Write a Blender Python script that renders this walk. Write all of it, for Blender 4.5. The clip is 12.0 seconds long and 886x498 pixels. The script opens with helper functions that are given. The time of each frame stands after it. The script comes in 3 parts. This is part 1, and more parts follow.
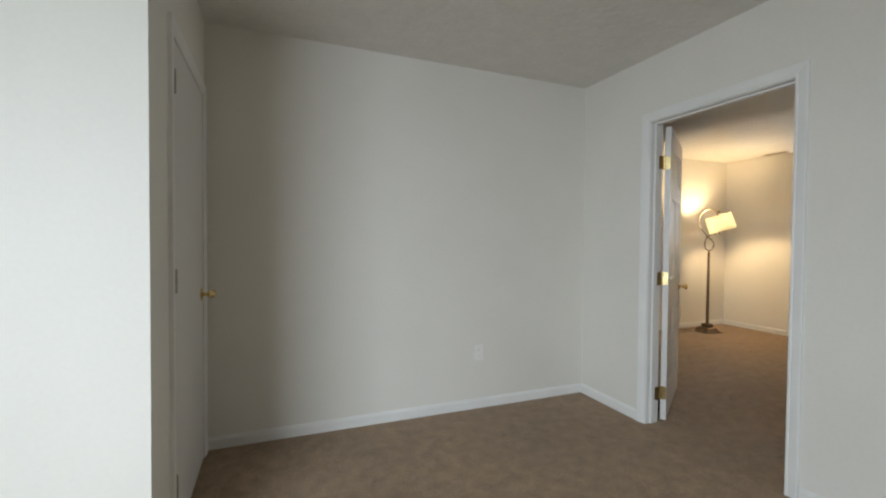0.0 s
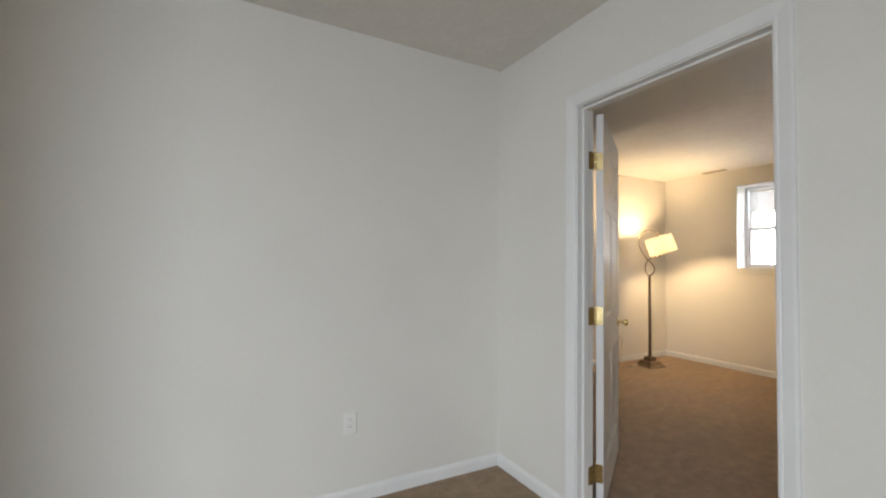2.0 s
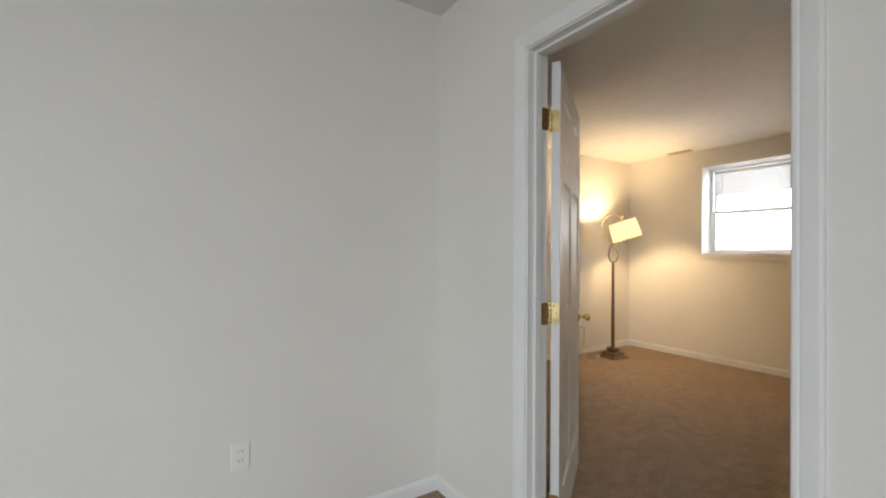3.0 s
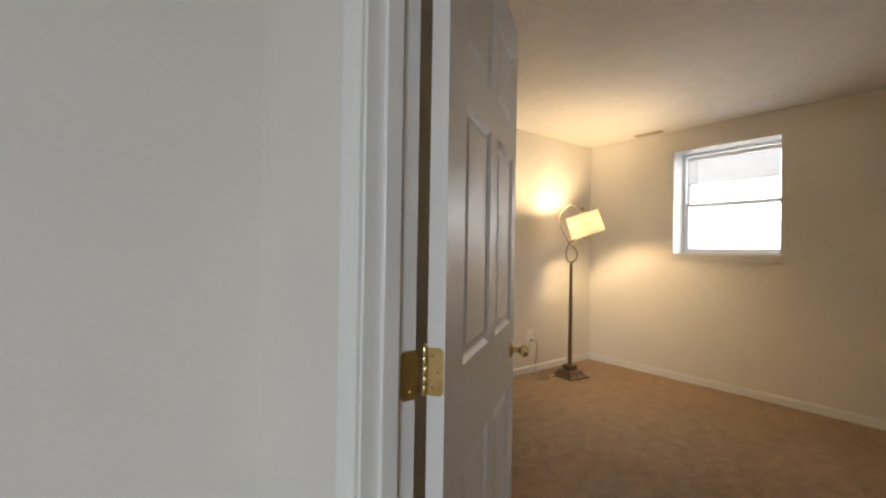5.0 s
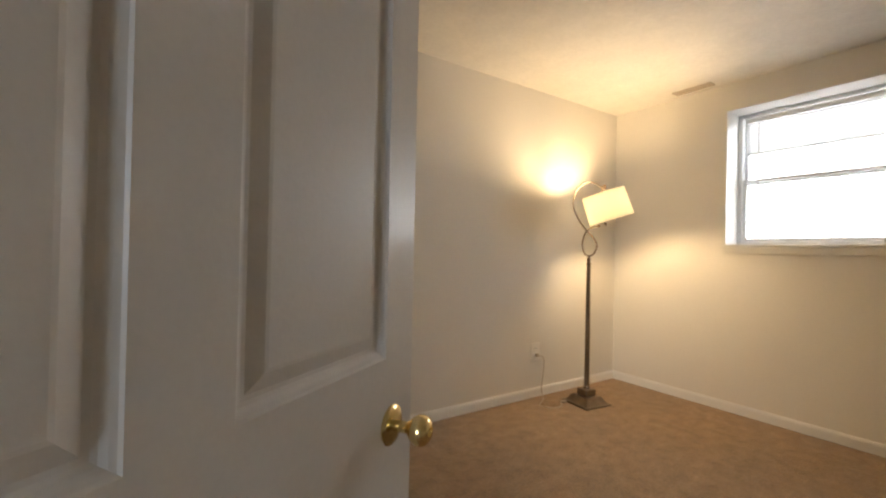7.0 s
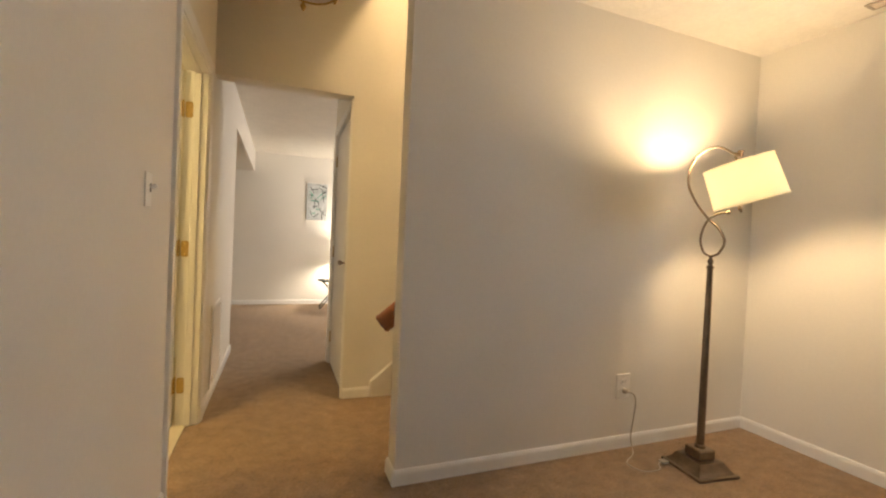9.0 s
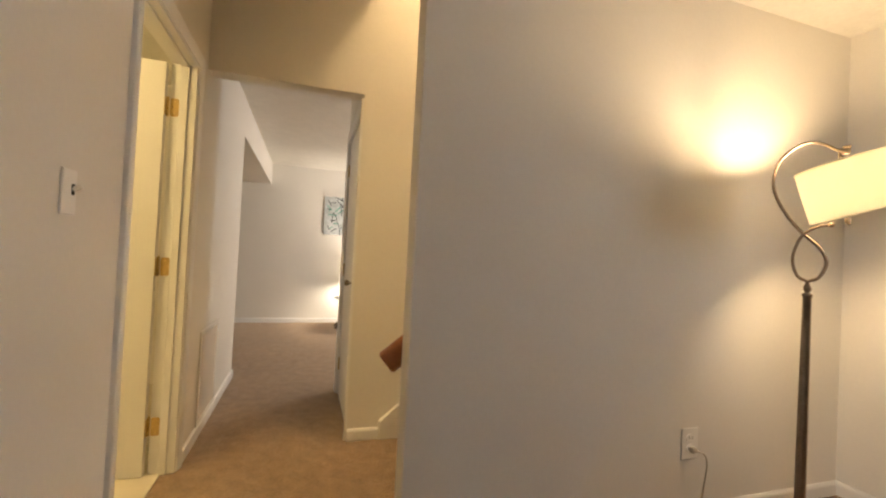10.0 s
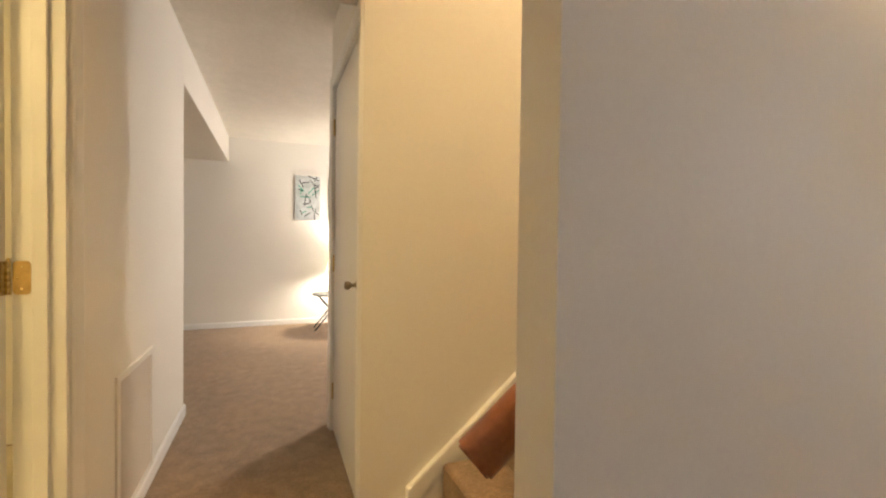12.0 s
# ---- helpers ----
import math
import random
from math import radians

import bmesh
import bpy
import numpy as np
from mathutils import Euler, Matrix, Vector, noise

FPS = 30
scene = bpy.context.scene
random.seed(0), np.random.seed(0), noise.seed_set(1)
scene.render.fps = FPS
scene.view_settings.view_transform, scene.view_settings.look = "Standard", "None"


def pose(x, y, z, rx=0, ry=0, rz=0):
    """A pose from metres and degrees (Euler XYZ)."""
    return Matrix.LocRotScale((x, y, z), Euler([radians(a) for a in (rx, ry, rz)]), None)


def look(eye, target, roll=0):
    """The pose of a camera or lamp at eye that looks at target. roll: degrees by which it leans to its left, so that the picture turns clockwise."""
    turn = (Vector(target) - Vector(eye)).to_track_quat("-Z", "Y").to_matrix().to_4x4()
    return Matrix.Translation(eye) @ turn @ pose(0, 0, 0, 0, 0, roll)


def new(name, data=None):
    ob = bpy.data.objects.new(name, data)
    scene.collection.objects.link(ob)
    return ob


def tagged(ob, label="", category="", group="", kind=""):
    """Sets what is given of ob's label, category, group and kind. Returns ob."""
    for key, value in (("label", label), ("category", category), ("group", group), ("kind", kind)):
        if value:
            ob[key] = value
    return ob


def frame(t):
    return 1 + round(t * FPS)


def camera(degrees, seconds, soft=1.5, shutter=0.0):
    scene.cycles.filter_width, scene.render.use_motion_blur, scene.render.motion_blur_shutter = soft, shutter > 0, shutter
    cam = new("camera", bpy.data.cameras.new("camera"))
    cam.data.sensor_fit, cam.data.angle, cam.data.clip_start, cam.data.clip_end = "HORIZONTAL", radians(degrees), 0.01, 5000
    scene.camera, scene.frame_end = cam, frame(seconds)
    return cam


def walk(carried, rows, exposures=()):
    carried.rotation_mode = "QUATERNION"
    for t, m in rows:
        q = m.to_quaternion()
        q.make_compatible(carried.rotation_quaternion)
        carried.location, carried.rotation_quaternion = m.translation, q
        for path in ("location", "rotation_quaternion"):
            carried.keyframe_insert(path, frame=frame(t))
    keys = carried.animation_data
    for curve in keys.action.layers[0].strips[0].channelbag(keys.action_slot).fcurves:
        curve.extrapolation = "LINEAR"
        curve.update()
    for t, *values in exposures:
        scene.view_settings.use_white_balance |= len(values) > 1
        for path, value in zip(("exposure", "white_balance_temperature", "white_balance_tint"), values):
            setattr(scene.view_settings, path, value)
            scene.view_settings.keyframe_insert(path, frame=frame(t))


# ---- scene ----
cam = camera(92.8, 12.0, soft=2.2)
PATH = [
    (0, (-0.045, -0.071, 1.249), (0.697, 1.785, 1.203), 0.5),
    (0.5, (0.144, 0.049, 1.253), (0.925, 1.89, 1.23), 0.8),
    (1, (0.342, 0.191, 1.288), (1.177, 2.008, 1.307), 0.7),
    (1.5, (0.512, 0.312, 1.261), (1.408, 2.098, 1.341), 0.8),
    (2, (0.724, 0.526, 1.253), (1.669, 2.287, 1.318), 0.7),
    (2.5, (0.904, 0.672, 1.239), (1.917, 2.396, 1.292), 0.6),
    (3, (1.129, 0.832, 1.245), (2.203, 2.519, 1.255), 0.3),
    (5, (1.979, 1.407, 1.221), (3.187, 3.0, 1.23), 0.9),
    (5.5, (2.184, 1.539, 1.192), (3.391, 3.133, 1.237), 1.2),
    (6, (2.388, 1.683, 1.174), (3.575, 3.292, 1.222), 1.5),
    (6.5, (2.584, 1.792, 1.145), (3.745, 3.42, 1.185), 1.5),
    (7, (2.796, 1.897, 1.129), (3.904, 3.562, 1.146), 1.2),
    (9, (3.415, 2.415, 1.138), (4.136, 4.28, 1.103), 2.6),
    (9.5, (3.513, 2.604, 1.142), (4.164, 4.495, 1.138), 3.1),
    (10, (3.575, 2.788, 1.154), (4.186, 4.693, 1.186), 2.9),
    (10.5, (3.61, 2.989, 1.156), (4.214, 4.895, 1.202), 2.2),
    (11, (3.625, 3.23, 1.152), (4.241, 5.132, 1.174), 1.35),
    (11.5, (3.583, 3.482, 1.154), (4.243, 5.37, 1.123), 0.8),
    (12, (3.532, 3.734, 1.143), (4.278, 5.589, 1.106), 0.75),
]
walk(cam, [(t, look(eye, target, roll)) for t, eye, target, roll in PATH],
     [(0, -0.28, 6430, 6), (1, -0.12, 6480, 9), (3, -0.12, 6500, 10), (5, -0.28, 6530, 10), (6, -0.46, 6560, 10), (7.2, -0.2, 6560, 10), (9, -0.36, 6550, 11), (10.5, -0.36, 6400, 12), (11.5, -0.15, 6320, 12), (12, -0.05, 6300, 12)])

# ---- light ----
world = bpy.data.worlds.new("overcast_sky")
scene.world = world
world.use_nodes = True
_n = world.node_tree.nodes
_sky = _n.new("ShaderNodeTexSky")
_sky.sky_type, _sky.sun_disc, _sky.sun_elevation, _sky.sun_rotation = "NISHITA", False, radians(40), radians(120)
world.node_tree.links.new(_sky.outputs[0], _n["Background"].inputs[0])
_n["Background"].inputs[1].default_value = 0.1


def lamp(name, kind, place, watts, colour, size=0.05, target=None, size_y=None):
    data = bpy.data.lights.new(name, kind)
    data.energy, data.color = watts, colour
    ob = new(name, data)
    if kind == "AREA":
        data.shape, data.size, data.size_y = "RECTANGLE", size, size_y or size
        ob.matrix_world = look(place, target)
    else:
        data.shadow_soft_size = size
        ob.location = place
    return ob


WARM = (1.0, 0.705, 0.385)
daylight = lamp("daylight_at_window", "AREA", (-1.95, -1.05, 1.5), 70, (0.80, 0.89, 1.0), 1.65, (1.3, 2.5, -0.7), 1.3)
daylight.data.spread = radians(115)
lamp("floor_lamp_bulb", "POINT", (5.594, 3.888, 1.511), 50, WARM, 0.05)
lamp("bathroom_bulb", "POINT", (1.9, 4.2, 2.15), 58, (1.0, 0.72, 0.30), 0.08)
lamp("stair_bulb", "POINT", (4.75, 4.5, 4.35), 190, (1.0, 0.70, 0.36), 0.2)
lamp("table_lamp_bulb", "POINT", (4.30, 9.42, 0.80), 75, (1.0, 0.87, 0.68), 0.05)
lamp("living_room_bulb", "POINT", (6.0, 8.0, 2.2), 140, (1.0, 0.92, 0.85), 0.22)


# ---- materials ----
def material(name, base, rough=0.6, metal=0.0, vary=0.06, scale=3.0, grain=0.0, grain_scale=200.0, bump=0.0, bump_scale=150.0, coat=0.0, detail=4.0):
    """Principled surface with two scales of tone and a fine relief."""
    m = bpy.data.materials.new(name)
    m.use_nodes = True
    nt = m.node_tree
    N, L = nt.nodes, nt.links
    p = N["Principled BSDF"]
    p.inputs["Roughness"].default_value, p.inputs["Metallic"].default_value = rough, metal
    p.inputs["Coat Weight"].default_value = coat
    co = N.new("ShaderNodeTexCoord")
    big = N.new("ShaderNodeTexNoise")
    big.inputs["Scale"].default_value, big.inputs["Detail"].default_value = scale, detail
    L.new(co.outputs["Object"], big.inputs["Vector"])
    fine = N.new("ShaderNodeTexNoise")
    fine.inputs["Scale"].default_value, fine.inputs["Detail"].default_value = grain_scale, 3.0
    L.new(co.outputs["Object"], fine.inputs["Vector"])
    tone = N.new("ShaderNodeMapRange")
    tone.inputs["From Min"].default_value, tone.inputs["From Max"].default_value = 0.3, 0.7
    tone.inputs["To Min"].default_value, tone.inputs["To Max"].default_value = 1 - vary, 1 + vary
    L.new(big.outputs["Fac"], tone.inputs["Value"])
    tone2 = N.new("ShaderNodeMapRange")
    tone2.inputs["From Min"].default_value, tone2.inputs["From Max"].default_value = 0.3, 0.7
    tone2.inputs["To Min"].default_value, tone2.inputs["To Max"].default_value = 1 - grain, 1 + grain
    L.new(fine.outputs["Fac"], tone2.inputs["Value"])
    mul = N.new("ShaderNodeMath")
    mul.operation = "MULTIPLY"
    L.new(tone.outputs[0], mul.inputs[0])
    L.new(tone2.outputs[0], mul.inputs[1])
    mix = N.new("ShaderNodeVectorMath")
    mix.operation = "SCALE"
    mix.inputs[0].default_value = base
    L.new(mul.outputs[0], mix.inputs["Scale"])
    L.new(mix.outputs[0], p.inputs["Base Color"])
    rr = N.new("ShaderNodeMapRange")
    rr.inputs["From Min"].default_value, rr.inputs["From Max"].default_value = 0.3, 0.7
    rr.inputs["To Min"].default_value, rr.inputs["To Max"].default_value = max(0.02, rough * 0.85), min(1.0, rough * 1.15)
    L.new(big.outputs["Fac"], rr.inputs["Value"])
    L.new(rr.outputs[0], p.inputs["Roughness"])
    if bump:
        bn = N.new("ShaderNodeTexNoise")
        bn.inputs["Scale"].default_value, bn.inputs["Detail"].default_value = bump_scale, 4.0
        L.new(co.outputs["Object"], bn.inputs["Vector"])
        b = N.new("ShaderNodeBump")
        b.inputs["Strength"].default_value, b.inputs["Distance"].default_value = 1.0, bump
        L.new(bn.outputs["Fac"], b.inputs["Height"])
        L.new(b.outputs[0], p.inputs["Normal"])
    return m


WALL = material("wall_paint", (0.80, 0.77, 0.705), 0.62, vary=0.03, scale=1.3, grain=0.012, grain_scale=60, bump=0.0006, bump_scale=140)
CEIL = material("ceiling_paint", (0.79, 0.765, 0.71), 0.9, vary=0.035, scale=8.0, grain=0.03, grain_scale=45, bump=0.0035, bump_scale=24)
TRIM = material("trim_paint", (0.84, 0.83, 0.80), 0.34, vary=0.025, scale=6, grain=0.01, bump=0.00015, bump_scale=90)
DOORP = material("door_paint", (0.76, 0.74, 0.71), 0.38, vary=0.02, scale=4, grain=0.015, grain_scale=120, bump=0.0002, bump_scale=160)
BRASS = material("polished_brass", (0.82, 0.66, 0.33), 0.2, metal=1.0, vary=0.12, scale=40, bump=0.00005, bump_scale=300)
BRASSD = material("aged_brass", (0.5, 0.36, 0.15), 0.32, metal=1.0, vary=0.15, scale=40)
BRONZE = material("brushed_bronze", (0.25, 0.195, 0.14), 0.36, metal=1.0, vary=0.16, scale=25, grain=0.06, bump=0.0001, bump_scale=250)
HINGEP = material("painted_hinge", (0.40, 0.37, 0.29), 0.4, vary=0.1, scale=30)
PLASTIC = material("ivory_plastic", (0.88, 0.86, 0.81), 0.35, vary=0.01, scale=20)
# black for shade in slots, vent and switch, and for the rubber tip
DARK = material("opening_shade_and_rubber", (0.03, 0.028, 0.025), 0.6, vary=0.05)
VINYL = material("white_vinyl", (0.85, 0.86, 0.87), 0.4, vary=0.02, scale=8)
SLAT = bpy.data.materials.new("white_blind_slat")
SLAT.use_nodes = True
_sl = SLAT.node_tree
_sm, _st = _sl.nodes.new("ShaderNodeMixShader"), _sl.nodes.new("ShaderNodeBsdfTranslucent")
_sl.nodes["Principled BSDF"].inputs["Base Color"].default_value, _sl.nodes["Principled BSDF"].inputs["Roughness"].default_value = (0.60, 0.61, 0.62, 1), 0.45
_st.inputs[0].default_value, _sm.inputs[0].default_value = (0.86, 0.87, 0.88, 1), 0.08
_sl.links.new(_sl.nodes["Principled BSDF"].outputs[0], _sm.inputs[1])
_sl.links.new(_st.outputs[0], _sm.inputs[2])
_sl.links.new(_sm.outputs[0], _sl.nodes["Material Output"].inputs[0])
OAK = material("stained_oak", (0.30, 0.105, 0.04), 0.35, vary=0.2, scale=9, grain=0.12, grain_scale=70, bump=0.0003, bump_scale=90, coat=0.2)
BLACKM = material("black_metal", (0.03, 0.028, 0.026), 0.4, metal=0.6, vary=0.1)
TILE = material("bath_floor", (0.72, 0.66, 0.52), 0.35, vary=0.05, scale=5)
GRILLE = material("grille_enamel", (0.44, 0.37, 0.28), 0.5, vary=0.05, scale=6)
VENTM = material("vent_metal", (0.42, 0.36, 0.29), 0.5, metal=0.2, vary=0.06)
CANVAS = material("grey_canvas", (0.5, 0.53, 0.53), 0.8, vary=0.25, scale=9, grain=0.1, grain_scale=60)
INK = material("black_paint", (0.02, 0.022, 0.025), 0.6)
TEAL = material("teal_paint", (0.05, 0.32, 0.22), 0.6, vary=0.2, scale=20)
RUBBER = material("beige_cord", (0.55, 0.48, 0.38), 0.5)

# carpet: short cut pile with traffic marks
CARPET = material("cut_pile_carpet", (0.315, 0.208, 0.118), 1.0, vary=0.09, scale=1.6, grain=0.24, grain_scale=75, bump=0.008, bump_scale=160, detail=9.0)
_p = CARPET.node_tree.nodes["Principled BSDF"]
_p.inputs["Sheen Weight"].default_value, _p.inputs["Sheen Roughness"].default_value = 0.2, 0.5
# footprints and brushed patches in the pile
_N, _L = CARPET.node_tree.nodes, CARPET.node_tree.links
_co, _mid, _mr, _sc = _N.new("ShaderNodeTexCoord"), _N.new("ShaderNodeTexNoise"), _N.new("ShaderNodeMapRange"), _N.new("ShaderNodeVectorMath")
_mid.inputs["Scale"].default_value, _mid.inputs["Detail"].default_value, _mid.inputs["Distortion"].default_value = 13.0, 8.0, 0.3
_mr.inputs["From Min"].default_value, _mr.inputs["From Max"].default_value, _mr.inputs["To Min"].default_value, _mr.inputs["To Max"].default_value = 0.3, 0.7, 0.80, 1.19
_sc.operation = "SCALE"
_L.new(_co.outputs["Object"], _mid.inputs["Vector"])
_L.new(_mid.outputs["Fac"], _mr.inputs["Value"])
_L.new(_p.inputs["Base Color"].links[0].from_socket, _sc.inputs[0])
_L.new(_mr.outputs[0], _sc.inputs["Scale"])
_L.new(_sc.outputs[0], _p.inputs["Base Color"])

SHADE = bpy.data.materials.new("linen_shade")
SHADE.use_nodes = True
_nt = SHADE.node_tree
_nt.nodes.clear()
_out = _nt.nodes.new("ShaderNodeOutputMaterial")
_mx = _nt.nodes.new("ShaderNodeMixShader")
_df, _tr = _nt.nodes.new("ShaderNodeBsdfDiffuse"), _nt.nodes.new("ShaderNodeBsdfTranslucent")
_wv = _nt.nodes.new("ShaderNodeTexNoise")
_wv.inputs["Scale"].default_value = 160
_cr = _nt.nodes.new("ShaderNodeMapRange")
_cr.inputs["To Min"].default_value, _cr.inputs["To Max"].default_value = 0.67, 0.78
_nt.links.new(_wv.outputs["Fac"], _cr.inputs["Value"])
_df.inputs[0].default_value = (0.8, 0.76, 0.66, 1)
_tr.inputs[0].default_value = (0.88, 0.86, 0.76, 1)
_nt.links.new(_cr.outputs[0], _mx.inputs[0])
_nt.links.new(_df.outputs[0], _mx.inputs[1])
_nt.links.new(_tr.outputs[0], _mx.inputs[2])
_nt.links.new(_mx.outputs[0], _out.inputs[0])

GLASS = bpy.data.materials.new("window_glass")
GLASS.use_nodes = True
_p = GLASS.node_tree.nodes["Principled BSDF"]
_p.inputs["Roughness"].default_value, _p.inputs["Transmission Weight"].default_value, _p.inputs["IOR"].default_value = 0.02, 1.0, 1.45


def glow(name, colour, strength):
    m = bpy.data.materials.new(name)
    m.use_nodes = True
    p = m.node_tree.nodes["Principled BSDF"]
    p.inputs["Base Color"].default_value = (*colour, 1)
    p.inputs["Emission Color"].default_value, p.inputs["Emission Strength"].default_value = (*colour, 1), strength
    return m


BRIGHT = glow("overcast_daylight", (0.95, 0.97, 1.0), 10.0)
FROST = glow("lit_frosted_glass", (1.0, 0.84, 0.55), 1.5)


# ---- building helpers ----
def link(name, bm, mat, parent=None, label="", smooth=False):
    me = bpy.data.meshes.new(name)
    bmesh.ops.recalc_face_normals(bm, faces=bm.faces[:])
    bm.to_mesh(me)
    bm.free()
    me.materials.append(mat)
    if smooth:
        me.shade_smooth()
        me.set_sharp_from_angle(angle=radians(38))
    ob = new(name, me)
    if parent:
        ob.parent = parent
    if label:
        ob["label"] = label
    return ob


def part(name, bm, mat, parent, label="", smooth=False):
    return link(name, bm, mat, parent, label, smooth)


def thing(name, label, category, m, group=""):
    ob = new(name)
    ob.empty_display_size = 0.1
    ob.matrix_world = m
    return tagged(ob, label, category, group)


def box(bm, lo, hi, bevel=0.0, seg=1):
    size = [b - a for a, b in zip(lo, hi)]
    mid = [(a + b) / 2 for a, b in zip(lo, hi)]
    r = bmesh.ops.create_cube(bm, size=1.0, matrix=Matrix.Translation(mid) @ Matrix.Diagonal((*size, 1)))
    if bevel:
        edges = list({e for v in r["verts"] for e in v.link_edges})
        bmesh.ops.bevel(bm, geom=edges, offset=bevel, segments=seg, affect="EDGES", profile=0.6)
    return bm


def boxes(*pairs, bevel=0.0):
    bm = bmesh.new()
    for lo, hi in pairs:
        box(bm, lo, hi, bevel)
    return bm


def tube(bm, points, radius, sides=10, closed=False):
    """A round bar along a smooth list of points; radius is a number or a function of 0 to 1."""
    pts = [Vector(p) for p in points]
    rings, n = [], len(pts)
    up = Vector((0, 0, 1))
    side = None
    for i, p in enumerate(pts):
        d = (pts[min(i + 1, n - 1)] - pts[max(i - 1, 0)]).normalized()
        if side is None:
            side = d.cross(up if abs(d.z) < 0.9 else Vector((1, 0, 0))).normalized()
        side = (side - d * side.dot(d)).normalized()
        other = d.cross(side)
        r = radius(i / (n - 1)) if callable(radius) else radius
        rings.append([bm.verts.new(p + r * (math.cos(a) * side + math.sin(a) * other)) for a in [2 * math.pi * k / sides for k in range(sides)]])
    for a, b in zip(rings, rings[1:]):
        for k in range(sides):
            bm.faces.new((a[k], a[(k + 1) % sides], b[(k + 1) % sides], b[k]))
    bm.faces.new(rings[0][::-1])
    bm.faces.new(rings[-1])
    return bm


def lathe(bm, profile, sides=24, m=Matrix()):
    """A turned shape: profile of (radius, height) about z, moved by m."""
    rings = []
    for r, z in profile:
        rings.append([bm.verts.new(m @ Vector((max(r, 1e-4) * math.cos(2 * math.pi * k / sides), max(r, 1e-4) * math.sin(2 * math.pi * k / sides), z))) for k in range(sides)])
    for a, b in zip(rings, rings[1:]):
        for k in range(sides):
            bm.faces.new((a[k], a[(k + 1) % sides], b[(k + 1) % sides], b[k]))
    bm.faces.new(rings[0][::-1])
    bm.faces.new(rings[-1])
    return bm


def spline(points, n=12):
    """Catmull-Rom through the points."""
    P = [Vector(p) for p in points]
    P = [2 * P[0] - P[1]] + P + [2 * P[-1] - P[-2]]
    out = []
    for i in range(1, len(P) - 2):
        for k in range(n):
            t = k / n
            a, b, c, d = P[i - 1:i + 3]
            out.append(0.5 * (2 * b + (c - a) * t + (2 * a - 5 * b + 4 * c - d) * t * t + (3 * b - a - 3 * c + d) * t ** 3))
    return out + [P[-2]]


def extrude_profile(bm, profile, start, end, across, out, cut0=0.0, cut1=0.0):
    """A moulding from start to end. profile: (w, d), w along `across`, d along `out`; cut0, cut1: mitre, metres of length per metre of w."""
    s, e, a, o = Vector(start), Vector(end), Vector(across), Vector(out)
    d = (e - s).normalized()
    r0 = [bm.verts.new(s + a * w + o * t - d * (cut0 * w)) for w, t in profile]
    r1 = [bm.verts.new(e + a * w + o * t + d * (cut1 * w)) for w, t in profile]
    n = len(profile)
    for k in range(n):
        bm.faces.new((r0[k], r0[(k + 1) % n], r1[(k + 1) % n], r1[k]))
    bm.faces.new(r0[::-1])
    bm.faces.new(r1)


CASE = [(0, 0), (0, 0.008), (0.004, 0.011), (0.012, 0.012), (0.016, 0.009), (0.022, 0.012), (0.036, 0.015), (0.052, 0.018), (0.058, 0.017), (0.06, 0.014), (0.06, 0)]


def casing(name, along, lo, hi, top, face, out, label):
    """Three mitred casing boards round a doorway in a wall plane. along: 'y' or 'x' axis of the wall; out: +1 or -1 away from the wall."""
    def P(s, z):
        return (face, s, z) if along == "y" else (s, face, z)
    o = (out, 0, 0) if along == "y" else (0, out, 0)
    left = (0, -1, 0) if along == "y" else (-1, 0, 0)
    right = (0, 1, 0) if along == "y" else (1, 0, 0)
    holder = tagged(new(name), label, "door casing", kind="structure")
    bm = bmesh.new()
    extrude_profile(bm, CASE, P(lo, 0.002), P(lo, top), left, o, 0, 1)
    part("casing_board", bm, TRIM, holder)
    bm = bmesh.new()
    extrude_profile(bm, CASE, P(hi, 0.002), P(hi, top), right, o, 0, 1)
    part("casing_board", bm, TRIM, holder)
    bm = bmesh.new()
    extrude_profile(bm, CASE, P(lo, top), P(hi, top), (0, 0, 1), o, 1, 1)
    part("casing_head", bm, TRIM, holder)
    return holder


def jambs(name, along, lo, hi, top, a, b, stop, label):
    """Lining of a doorway through the wall from a to b, with a stop bead at `stop`."""
    def B(s0, s1, t0, t1, z0, z1):
        return ((t0, s0, z0), (t1, s1, z1)) if along == "y" else ((s0, t0, z0), (s1, t1, z1))
    holder = tagged(new(name), label, "door frame", kind="structure")
    t = 0.018
    part("jamb", boxes(B(lo - t, lo, a - 0.001, b + 0.001, 0.001, top + t), bevel=0.0015), TRIM, holder)
    part("jamb", boxes(B(hi, hi + t, a - 0.001, b + 0.001, 0.001, top + t), bevel=0.0015), TRIM, holder)
    part("head_jamb", boxes(B(lo + 0.0005, hi - 0.0005, a - 0.001, b + 0.001, top, top + t), bevel=0.0015), TRIM, holder)
    part("door_stop", boxes(B(lo, lo + 0.011, stop, stop + 0.034, 0.002, top), bevel=0.002), TRIM, holder)
    part("door_stop", boxes(B(hi - 0.011, hi, stop, stop + 0.034, 0.002, top), bevel=0.002), TRIM, holder)
    part("door_stop", boxes(B(lo + 0.0112, hi - 0.0112, stop, stop + 0.034, top - 0.011, top - 0.0005), bevel=0.002), TRIM, holder)
    return holder


